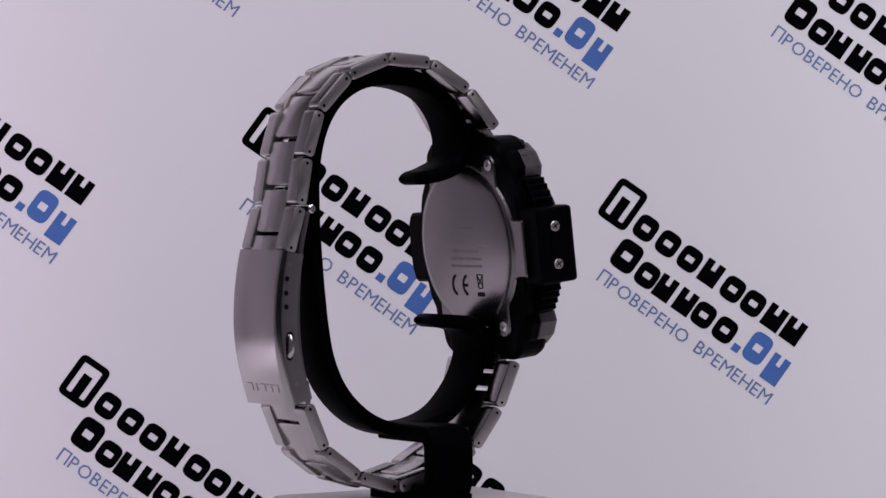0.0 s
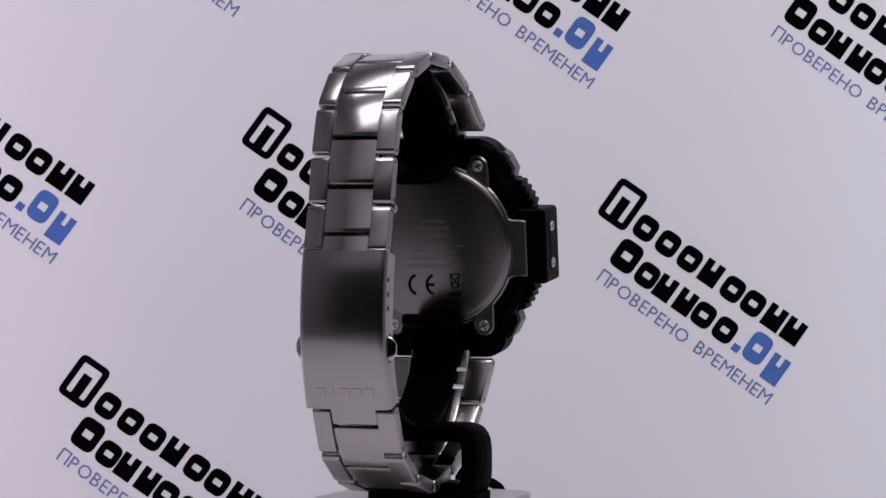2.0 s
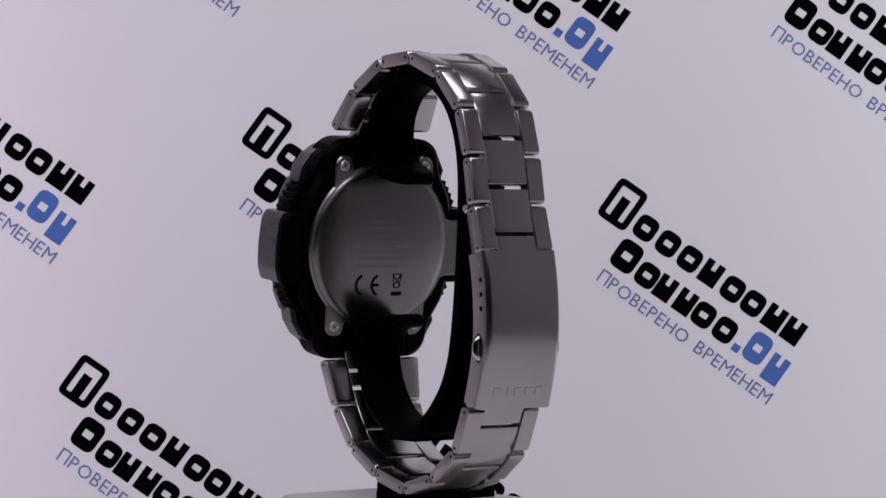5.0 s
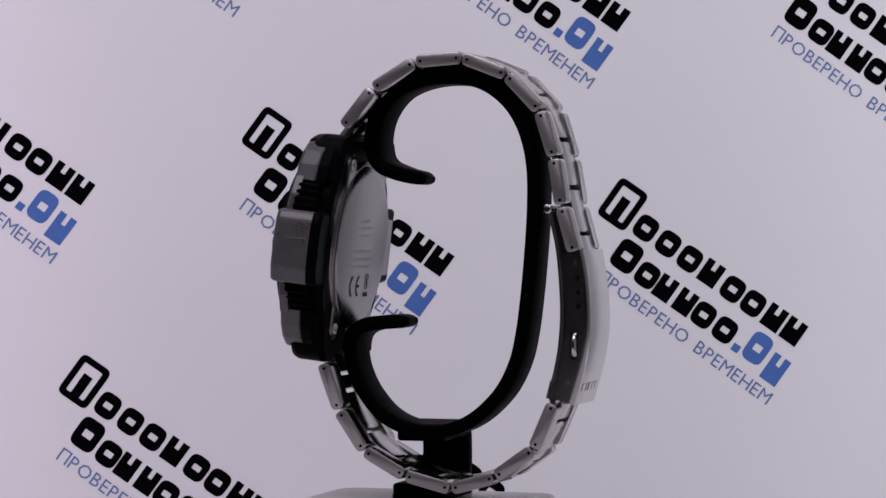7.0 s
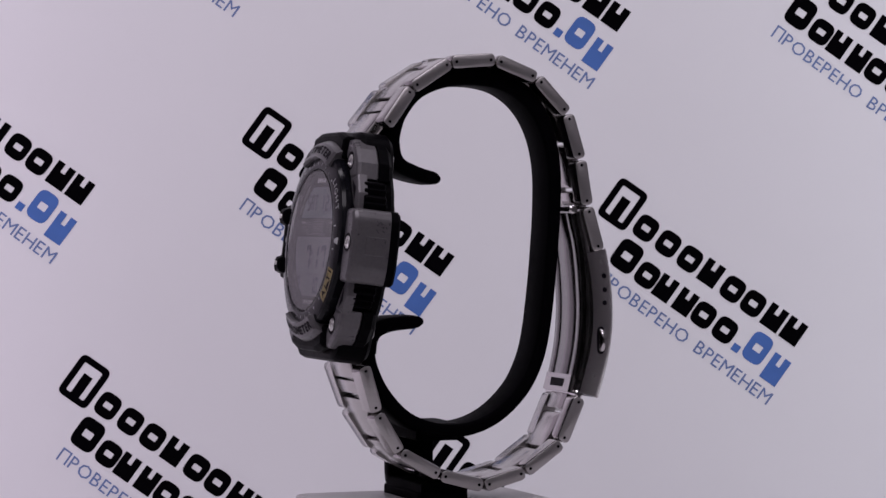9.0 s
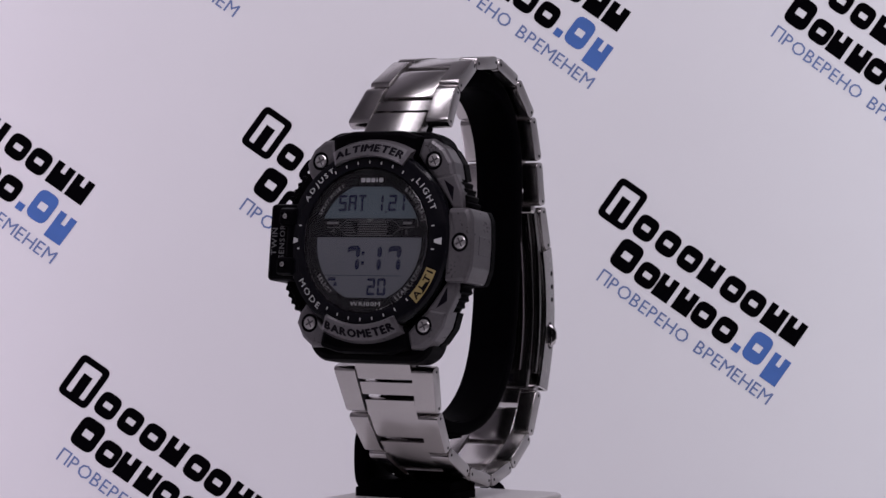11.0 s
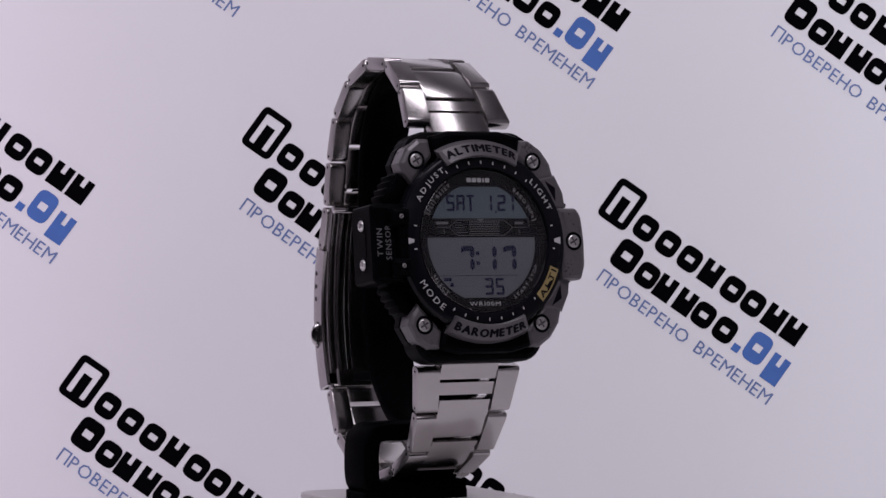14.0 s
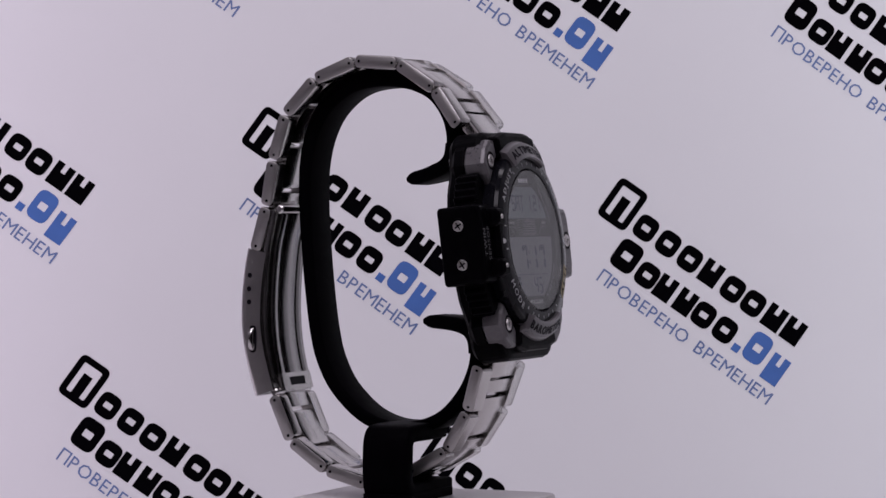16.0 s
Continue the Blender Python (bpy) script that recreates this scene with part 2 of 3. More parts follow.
def mark(i, j):
    def spot(x, y):
        q = (318 + x * math.cos(LEAN) - y * math.sin(LEAN), -79 - x * math.sin(LEAN) - y * math.cos(LEAN))
        k = 1 / (1 - KEY[0] * q[0] - KEY[1] * q[1])
        q = (q[0] * k + i * 630.9 - j * 315.9, q[1] * k + i * 125.4 + j * 436.6)
        k = 1 / (1 + KEY[0] * q[0] + KEY[1] * q[1])
        return (CAM_X + q[0] * k * U, 199.9, CAM_Z - q[1] * k * U)

    def flat(bm, poly):
        bm.faces.new([bm.verts.new(spot(*p)) for p in poly])

    def hoop(bm, outer, inner):
        n = len(outer)
        a, b = [bm.verts.new(spot(*p)) for p in outer], [bm.verts.new(spot(*p)) for p in inner]
        for i in range(n):
            j = (i + 1) % n
            bm.faces.new((a[i], a[j], b[j], b[i]))

    def oval(x, y, rx, ry, n=20):
        return [(x + rx * math.cos(6.2832 * i / n), y + ry * math.sin(6.2832 * i / n)) for i in range(n)]

    def blob(bm, x, y, w=40, h=44):
        hoop(bm, rounded(box_poly(x - w / 2, y - h / 2, x + w / 2, y + h / 2), 15, 4), rounded(box_poly(x - w * 0.2, y - h * 0.12, x + w * 0.2, y + h * 0.12), 2, 4))

    def block(bm, x, y, w=36, h=44):
        flat(bm, [(x - w / 2, y - h / 2), (x + w / 2, y - h / 2), (x + w / 2, y + h / 2), (x + w * 0.12, y + h / 2), (x + w * 0.12, y + h * 0.12),
                  (x - w * 0.12, y + h * 0.12), (x - w * 0.12, y + h / 2), (x - w / 2, y + h / 2)])

    bm = bmesh.new()
    hoop(bm, rounded(box_poly(-30, -40, 30, 40), 12, 4), rounded(box_poly(-18.5, -28.5, 18.5, 28.5), 3, 4))
    flat(bm, box_poly(-8.5, -29.5, 9, 12))
    ob = part("emblem", bm, PRINT_BLACK, backdrop, "black square frame with a bar inside")
    bm = bmesh.new()
    for x in (58, 106, 153, 246, 290):
        blob(bm, x, -11)
    for x in (198, 335, 376):
        block(bm, x, -10)
    blob(bm, 59, -71, 46, 56)
    for x in (108, 230, 276):
        blob(bm, x, -78)
    for x in (147, 190):
        block(bm, x, -78, 34)
    part("name_bars", bm, PRINT_BLACK, backdrop, "bold black shapes in two rows")
    bm = bmesh.new()
    flat(bm, box_poly(303, -100, 317, -86))
    blob(bm, 342, -71, 40, 56)
    block(bm, 389, -84, 34, 52)
    part("accent_bars", bm, PRINT_BLUE, backdrop, "bold blue shapes")
    bm = bmesh.new()
    sk = math.tan(radians(-1.25))
    write(bm, "П" + "POBEPEHO BPEMEHEM", 23.5, lambda x, y: spot(x + 225, y - 129 + x * sk), 1.0, 0.12, 0.0, 374)
    part("slogan", bm, PRINT_SLATE, backdrop, "slate blue slogan in thin capitals")


for i, j in ((0, 0), (-1, 0), (-2, 0), (0, -1), (-1, -1), (-2, -1), (-1, 1), (0, 1)):
    mark(i, j)

# ---- the turntable and the stand
turntable = tagged(new("turntable"), "white acrylic plate on a small round turntable drum", "turntable")
turntable.location = (0, 0, -0.085)
T0 = pose(0, 0, 0.085)
ob = part("plate", slab(rounded(box_poly(-18, -23.5, 22, 25.5), 6, 5), -55.5, -52.4, 0.5), PLATE, turntable, m=T0)
part("drum", slab(circle(0, 0, 23, 48), -85, -55.5, 0.5), PLATE, turntable, "white plastic drum", m=T0)

stand = tagged(new("watch_stand"), "matt black plastic watch stand with an open ring and two prongs", "stand")
stand.location = (0, 0, -0.0524)
S0 = pose(0, 0, 0.0524)
RING = [(8.9, 20.5), (8.6, 24.4), (7.0, 28.8), (3.2, 33.2), (-3.0, 35.7), (-10, 36.2), (-16.3, 34.8), (-21.6, 30.8), (-25.0, 25), (-26.7, 17.5),
        (-26.8, 8.5), (-26.2, -1), (-25.4, -9.5), (-24.3, -17.7), (-22.7, -23.9), (-19.4, -29.9), (-13.6, -35.2), (-7, -37.7), (-0.2, -37.5),
        (5.9, -35), (10.6, -30), (13.1, -24.9), (13.9, -20.6)]
ring_path = spline(RING, 4)
bm = bmesh.new()
sweep(bm, ring_path, lambda u: 2.8 + 1.2 * math.exp(-((u - 0.25) / 0.12) ** 2) + 0.9 * math.exp(-(u / 0.12) ** 2), lambda u: -3.6 + 2.4 * min(1, u / 0.3) * min(1, (1 - u) / 0.3), lambda u: 6.6 + 2.6 * min(1, u / 0.3) * min(1, (1 - u) / 0.3), 0.7)
smooth(part("ring", bm, STAND, stand, m=S0), 50)
for pts in ([(8.7, 22), (8.2, 19.2), (6.8, 17.4), (4.6, 16.3), (1.4, 15.3), (-2.6, 14.6)], [(13.9, -21.5), (13.5, -18.8), (12.2, -16.8), (9.6, -15.7), (6, -15.3), (1.2, -15.1)]):
    bm = bmesh.new()
    sweep(bm, spline(pts, 4), lambda u: 3.3 - 0.5 * u - 1.6 * max(0, (u - 0.88) / 0.12) ** 2, lambda u: -4.4 + 2.6 * max(0, u - 0.6) ** 1.5 / 0.25, lambda u: 7.4 - 2.6 * max(0, u - 0.6) ** 1.5 / 0.25, 0.9)
    smooth(part("prong", bm, STAND, stand, m=S0), 50)
bm = bmesh.new()
sweep(bm, spline([(6, -38.2), (-2, -38.2), (-9.8, -38.2), (-12.2, -39), (-13, -41.5), (-13, -47.3), (-12.2, -49.6), (-9.8, -50.4), (-2, -50.4), (9, -50.4)], 4), 3.6, -7.0, 3.3, 0.6, front)
smooth(part("foot_loop", bm, STAND, stand, m=S0), 50)
part("foot", slab(rounded(box_poly(-14.6, -3.6, 9.6, 7.2), 1.5), -52.4, -50.5, 0.3), STAND, stand, m=S0)

# ---- the watch
watch = tagged(new("wrist_watch"), "digital wrist watch with grey and black case on steel bracelet", "watch")
watch.location = (0, 0, -0.0524)
W0 = pose(0, 0, 0.0524)
LEAN_BACK = 6.95
# case space: u across, v up, w out of the dial
CASE = W0 @ pose(0.0016, -0.0225, 0.00165) @ pose(0, 0, 0, 90 - LEAN_BACK)


def mirror(poly):
    return [(x, -y) for x, y in poly]


body = [(19.4, -7), (19.4, 6), (18.2, 11), (15.4, 15.5), (14.6, 20), (13.4, 21.6), (10.8, 23.0), (-10.8, 23.0), (-13.4, 21.6), (-14.6, 20), (-15.4, 15.5), (-18.2, 11),
        (-19.4, 6), (-19.4, -7), (-18.2, -12), (-15.4, -16.5), (-14.4, -21.5), (-13.2, -23.2), (-11, -24.4), (11, -24.4), (13.2, -23.2), (14.4, -21.5), (15.4, -16.5), (18.2, -12)]
case_body = part("case_body", slab(rounded(body, 1.2, 2), -8.7, -1.2, 1.4, 1.0), RESIN, watch, "black resin case body", CASE)
# shoulders where the bracelet joins
for sgn in (1, -1):
    arch = [(-9.8, 17 * sgn), (9.8, 17 * sgn), (10.6, 21.6 * sgn), (6, 22.8 * sgn), (-6, 22.8 * sgn), (-10.6, 21.6 * sgn)]
    part("shoulder", slab(rounded(ccw(arch), 0.8), -2, 1.0, 1.0), RESIN, watch, m=CASE)


def screw(name, at, parent, r=1.35, well=True):
    """A cross-head screw, its axis along w."""
    bm = bmesh.new()
    pts = []
    for k in range(4):
        a = k * math.pi / 2 + 0.5
        for x, y in ((0.80, -0.17), (0.80, 0.17), (0.17, 0.17)):
            x, y = x * r, y * r
            pts.append((x * math.cos(a) - y * math.sin(a), x * math.sin(a) + y * math.cos(a)))
    rim = [(r * math.cos(math.atan2(p[1], p[0])), r * math.sin(math.atan2(p[1], p[0]))) for p in pts]
    low = [bm.verts.new((x, y, -0.6)) for x, y in rim]
    mid = [bm.verts.new((x, y, 0.0)) for x, y in rim]
    top = [bm.verts.new((x * 0.9, y * 0.9, 0.16)) for x, y in rim]
    slot = [bm.verts.new((x, y, 0.22)) for x, y in pts]
    deep = [bm.verts.new((x * 0.8, y * 0.8, -0.35)) for x, y in pts]
    for a, b in ((low, mid), (mid, top), (top, slot), (slot, deep)):
        for i in range(12):
            j = (i + 1) % 12
            bm.faces.new((a[i], a[j], b[j], b[i]))
    bm.faces.new(deep)
    head = part(name, bm, SCREW, parent, "small steel cross-head screw", at)
    if well:
        bm = bmesh.new()
        skin(bm, [[(x, y, w) for x, y in circle(0, 0, rr, 28)] for rr, w in ((r * 1.42, 0.0), (r * 1.36, 0.06), (r * 1.04, -0.02))], cap=False)
        part("screw_well", bm, RESIN, head)
    return head


# grey bezel corners
UL = [(-9.4, 17.7), (-10.3, 21.1), (-12.9, 21.1), (-15.4, 19.2), (-17.0, 16.2), (-16.4, 14.0), (-14.7, 11.7), (-12.2, 14.5)]
UR = [(14.4, 12.6), (18.6, 13.2), (17.8, 16.4), (15.8, 19.2), (13.0, 21.1), (10.6, 21.1), (9.6, 17.7), (12.6, 14.2)]
STRIP = [(18.6, 6.8), (20.9, 6.6), (20.5, 10.2), (18.7, 13.9), (14.0, 13.0), (15.6, 10.9)]
for poly, su, sv in ((UL, -13.45, 16.7), (mirror(UL), -13.65, -16.8), (UR, 13.6, 16.6), (mirror(UR), 13.5, -16.9)):
    poly = ccw([(x, y - (0.6 if y < 0 else 0)) for x, y in poly])
    corner = part("bezel_corner", slab(poly, -5.0, 0.15, 0.9, 0.8), PAINT, watch, "grey painted bezel corner", CASE)
    part("corner_base", slab(inset(poly, -0.12), -7.6, -4.6, 0.1, 0.9), RESIN, corner, "black resin base of the corner")
    screw("screw", pose(su * MM, sv * MM, 0.00019), corner)
    if su > 0:
        s = 1 if sv > 0 else -1
        tri = ccw([(16.2, 13.0 * s - 0.3), (18.6, 11.5 * s - 0.3), (18.5, 8.6 * s - 0.3)])
        strip = ccw([(x, y * s - (0.6 if s < 0 else 0)) for x, y in STRIP])
        part("bezel_strip", slab(strip, -1.9, 0.13, 0.5), PAINT, corner)
        part("arrow_inlay", slab(tri, 0.1, 0.17, 0), BLACK_INK_AND_SHADE, corner, "black triangular recess")


def sector(r0, r1, a0, a1, n=18):
    return [(r1 * math.cos(radians(a0 + (a1 - a0) * i / n)), r1 * math.sin(radians(a0 + (a1 - a0) * i / n))) for i in range(n + 1)] + \
           [(r0 * math.cos(radians(a1 + (a0 - a1) * i / n)), r0 * math.sin(radians(a1 + (a0 - a1) * i / n))) for i in range(n + 1)]


# arched plates with lettering
SLOPE = lambda r: 3.7 - (r - 17.35) * 0.45
for mid, word in ((90, "ALTIMETER"), (270, "BAROMETER")):
    bm = bmesh.new()
    n, loops = 24, []
    half = 27.5
    for i in range(n + 1):
        a = radians(mid - half + 2 * half * i / n)
        f = 1.0 if 0 < i < n else 0.86
        prof = [(17.1, -2.5), (17.1, 3.3 * f), (17.35, 3.7 * f), (20.3, (SLOPE(20.3)) * f), (20.9, 1.1 * f), (21.5, -2.5)]
        loops.append([(r * math.cos(a), r * math.sin(a), w) for r, w in prof])
    skin(bm, loops)
    plate = smooth(part("arch_plate", bm, PAINT, watch, "grey arched plate with black lettering", CASE), 25)
    bm = bmesh.new()
    write(bm, word, 1.5, arc_put(18.95, mid, lambda r: SLOPE(r) + 0.05, mid == 270), 1.25, 0.17, 0.17, 16.5)
    part("lettering", bm, BLACK_INK_AND_SHADE, plate, "black capital lettering")

# black ring round the display
bez = smooth(part("dial_ring", lathe([(18.9, -2.5), (19.1, 1.4), (18.7, 2.1), (18.0, 2.35), (15.4, 2.75), (15.0, 2.7), (14.8, 2.4), (14.8, 0.8), (0.01, 0.8)]), RESIN_GLOSS, watch, "glossy black ring round the display", CASE), 30)
RW = lambda r: 2.35 + (18.0 - r) * 0.154 + 0.03
for word, deg, inw, hh in (("ADJUST", 136, False, 1.1), ("LIGHT", 34.5, False, 1.2), ("MODE", 221, True, 1.25)):
    bm = bmesh.new()
    write(bm, word, hh, arc_put(16.9, deg, RW, inw), 1.25, 0.28, 0.0)
    part("lettering", bm, INK_WHITE, bez, "white capital lettering")
bm = bmesh.new()
for deg in list(range(60, 121, 10)) + list(range(240, 301, 10)) + [11, -6, 169, 186, 50, 312]:
    a = radians(deg)
    c, s = math.cos(a), math.sin(a)
    bm.faces.new([bm.verts.new((r * c - t * s, r * s + t * c, RW(r))) for r, t in ((15.75, -0.12), (16.35, -0.12), (16.35, 0.12), (15.75, 0.12))])
for s in (1, -1):
    bm.faces.new([bm.verts.new((x * s, y, RW(abs(x)))) for x, y in ((16.2, 0.3), (17.8, 0.75), (17.8, -0.75), (16.2, -0.3))])
part("tick_marks", bm, INK_WHITE, bez, "small white tick marks and two arrows")
bm = bmesh.new()
bm.faces.new([bm.verts.new((x, y, RW(math.hypot(x, y)) + 0.01)) for x, y in sector(15.75, 17.95, -44.5, -19.5)])
label_plate = part("gold_label", bm, GOLD, bez, "gold label with black lettering")
bm = bmesh.new()
write(bm, "ALTI", 1.35, arc_put(16.85, -32, lambda r: RW(r) + 0.05, True), 1.3, 0.25, 0.07)
part("lettering", bm, BLACK_INK_AND_SHADE, bez, "black capital lettering")

# display under the glass
DW = 0.84
display = part("dial_plate", slab(circle(0, 0, 14.75, 64), 0.4, DW, 0), DIAL, watch, "black dial plate", CASE)


def lcd_poly(v0, v1, r=12.5, n=14):
    b0, b1 = math.asin(max(-1, v0 / r)), math.asin(min(1, v1 / r))
    arc = [(r * math.cos(b0 + (b1 - b0) * i / n), r * math.sin(b0 + (b1 - b0) * i / n)) for i in range(n + 1)]
    return arc + [(-x, y) for x, y in arc[::-1]]


upper_lcd = part("lcd_panel", slab(lcd_poly(4.7, 11.2, 12.0), DW - 0.2, DW + 0.05, 0), LCD_TOP, display, "blue-grey upper display window")
lower_lcd = part("lcd_panel", slab(lcd_poly(-11.5, 0.8, 12.4), DW - 0.2, DW + 0.05, 0), LCD, display, "grey lower display window")
SEG = {"a": (0, 2), "b": (1, 1), "c": (1, -1), "d": (0, -2), "e": (-1, -1), "f": (-1, 1), "g": (0, 0)}
DIGIT = {"0": "abcdef", "1": "bc", "2": "abged", "3": "abgcd", "4": "fgbc", "5": "afgcd", "6": "afgedc", "7": "abc", "8": "abcdefg", "9": "abcdfg"}


def seg_poly(key, w, h, t):
    """One bar of a seven-bar figure of width w and height h."""
    sx, sy = SEG[key]
    g = t * 0.04
    if sx == 0:
        y = sy * h / 4 - sy * t / 4
        return [(-w / 2 + g, y), (-w / 2 + t / 2 + g, y + t / 2), (w / 2 - t / 2 - g, y + t / 2), (w / 2 - g, y), (w / 2 - t / 2 - g, y - t / 2), (-w / 2 + t / 2 + g, y - t / 2)]
    x, y0, y1 = sx * (w / 2 - t / 2), (0 if sy > 0 else -h / 2) + g + t * 0.04, (h / 2 if sy > 0 else 0) - g - t * 0.04
    return [(x - t / 2, y0 + t / 2), (x, y0), (x + t / 2, y0 + t / 2), (x + t / 2, y1 - t / 2), (x, y1), (x - t / 2, y1 - t / 2)]


def flat_at(bm, poly, u, v, w, slant=0.0):
    bm.faces.new([bm.verts.new((u + x + slant * y, v + y, w)) for x, y in ccw(poly)])


SW = DW + 0.08
for ch, u in (("7", -3.4), ("1", 1.75), ("7", 6.35)):
    bm = bmesh.new()
    for k in DIGIT[ch]:
        flat_at(bm, seg_poly(k, 3.05, 5.1, 1.05), u, -3.45, SW, 0.03)
    if ch == "7":
        flat_at(bm, [(-0.5, 0.0), (0.5, 0.3), (0.5, 1.1), (-0.5, 1.1)], u - 1.0, -2.3, SW)
    part("time_digit", bm, SEGMENT, lower_lcd, "dark display digit " + ch)
for y in (1.0, -1.0):
    bm = bmesh.new()
    flat_at(bm, box_poly(-0.38, -0.38, 0.38, 0.38), -1.15, -3.45 + y, SW)
    part("colon_dot", bm, SEGMENT, lower_lcd)
bm = bmesh.new()
flat_at(bm, box_poly(-10.2, -0.06, 8, 0.06), 0, -7.0, SW)
flat_at(bm, box_poly(-0.9, -0.35, 0.9, 0.35), -8.3, -7.75, SW)
for poly in ([(-0.5, -0.3), (0.5, -0.3), (0.3, 0.5), (-0.3, 0.5)],):
    flat_at(bm, poly, -7.4, -8.9, SW)
part("display_marks", bm, SEGMENT, lower_lcd, "thin dark line and small marks")
for ch, keys, u in (("S", "afgcd", -6.75), ("A", "abcefg", -4.4), ("T", "a", -2.1), ("1", "bc", 1.95), ("2", "abged", 5.1), ("1", "bc", 7.05)):
    bm = bmesh.new()
    for k in keys:
        flat_at(bm, seg_poly(k, 2.0, 3.4, 0.56), u, 7.85, SW, 0.03)
    if ch == "T":
        flat_at(bm, box_poly(-0.27, -1.7, 0.27, 1.3), u, 7.85, SW)
    part("date_character", bm, SEGMENT, upper_lcd, "dark display character " + ch)
bm = bmesh.new()
flat_at(bm, box_poly(-0.2, -0.25, 0.2, 0.25), 3.65, 6.0, SW)
part("date_point", bm, SEGMENT, upper_lcd)

# seconds: seven bars a figure, each bar rises to the display's surface or sinks into it
SECONDS = []
for place_u, which in ((1.15, 0), (3.65, 1)):
    for key in "abcdefg":
        bm = slab(seg_poly(key, 2.05, 3.5, 0.56), -0.05, 0.0, 0)
        o = part("seconds_bar", bm, SEGMENT, lower_lcd)
        SECONDS.append((o, which, key, place_u * MM, -9.25 * MM))

bm = bmesh.new()
for i, w in enumerate((1.05, 1.05, 1.0, 0.35, 1.05)):
    u = (-2.3, -1.1, 0.1, 1.0, 1.95)[i]
    flat_at(bm, rounded(box_poly(-w / 2, -0.45, w / 2, 0.45), 0.25), u + 0.1, 12.55, SW)
part("name_bars", bm, INK_WHITE, display, "five small white bars")
bm = bmesh.new()
write(bm, "WR100M", 0.85, lambda x, y: (x, y - 12.75, SW), 1.0, 0.16, 0.0, 7.1)
part("lettering", bm, INK_WHITE, display, "white capital lettering")
for word, r, deg, inw in (("SPLIT·RESET", 13.25, 138, False), ("BARO [hPa]", 13.35, 36, False), ("SELECT", 13.4, 221.5, True), ("START·STOP", 13.4, -40.5, True)):
    bm = bmesh.new()
    write(bm, word, 0.78, arc_put(r, deg, SW, inw), 1.12, 0.22, 0.0)
    part("lettering", bm, INK_GREY, display, "small grey capital lettering")
# printed band between the two windows
bm = bmesh.new()


def line(bm, pts, w, t=0.10):
    for (x0, y0), (x1, y1) in zip(pts, pts[1:]):
        d = Vector((x1 - x0, y1 - y0)).normalized() * t / 2
        bm.faces.new([bm.verts.new((x, y, w)) for x, y in ((x0 - d.y, y0 + d.x), (x0 + d.y, y0 - d.x), (x1 + d.y, y1 - d.x), (x1 - d.y, y1 + d.x))])


line(bm, [(-10.3, 2.85), (-7.4, 2.85), (-5.4, 4.35), (5.4, 4.35), (7.4, 2.85), (10.6, 2.85)], SW)
line(bm, [(-7.4, 2.85), (-5.4, 1.2), (5.4, 1.2), (7.4, 2.85)], SW)
for k in range(5):
    line(bm, [(-6.2 + 0.25 * abs(k - 2), 1.8 + 0.5 * k), (-3.2 - 0.3 * k, 1.8 + 0.5 * k)], SW)
line(bm, [(10.9, 4.7), (11.2, 4.4), (11.35, 3.1), (11.0, 3.1)], SW)
bm.faces.new([bm.verts.new((x, y, SW)) for x, y in ((-0.75, 4.6), (0.75, 4.6), (0, 3.95))])
write(bm, "-5", 0.8, lambda x, y: (x - 8.8, y + 2.0, SW), 1.2)
write(bm, "5", 0.8, lambda x, y: (x + 8.8, y + 2.0, SW), 1.2)
part("printed_lines", bm, INK_DIM, display, "fine grey printed lines")
bm = bmesh.new()
for k in range(6):
    for i in range(14):
        flat_at(bm, box_poly(-0.17, -0.11, 0.17, 0.11), -2.6 + 0.5 * i + (0.25 if k % 2 else 0), 1.55 + 0.48 * k, SW)
flat_at(bm, box_poly(-1.4, -0.25, 1.4, 0.25), -8.9, 3.75, SW)
flat_at(bm, box_poly(-1.0, -0.25, 1.0, 0.25), 8.9, 3.75, SW)
part("printed_dots", bm, INK_DIM, display, "faint dotted graph")
glass = smooth(part("glass", lathe([(0.01, 2.0), (14.6, 2.0), (14.75, 2.15), (14.75, 2.5), (14.5, 2.72), (0.01, 2.78)]), GLASS, watch, "clear mineral glass", CASE), 30)
glass.visible_shadow = False

# sensor block
sens = part("sensor_block", slab(rounded(box_poly(-24.6, -8.2, -17.6, 7.8), 1.0), -8.4, 0.9, 0.9, 0.4), RESIN, watch, "black twin sensor block", CASE)
for v0, v1 in ((3.0, 6.8), (-7.2, -3.4)):
    part("sensor_boss", slab(rounded(box_poly(-21.2, v0, -16.9, v1), 0.8), -2, 3.5, 1.3), RESIN, sens)
part("sensor_ramp", slab(rounded(box_poly(-19.4, -4.2, -16.9, 3.8), 0.6), -2, 2.6, 0.8), RESIN, sens)
bm = bmesh.new()
write(bm, "TWIN", 1.25, lambda x, y: (-23.1 - y, x - 0.1, 0.94), 1.25, 0.2, 0.04, 5.6)
write(bm, "SENSOR", 1.25, lambda x, y: (-21.2 - y, x - 0.1, 0.94), 1.25, 0.2, 0.04, 7.0)
part("lettering", bm, INK_DIM, sens, "dim grey capital lettering")
for v in (5.9, -6.1):
    screw("screw", pose(-0.0192, (v * 0.83) * MM, 0.0035), sens, 0.5, False)
for z in (3.75, -4.15):
    screw("screw", pose(-0.0247, z * MM, -0.0040) @ pose(0, 0, 0, 0, -90, 0), sens, 1.15, True)
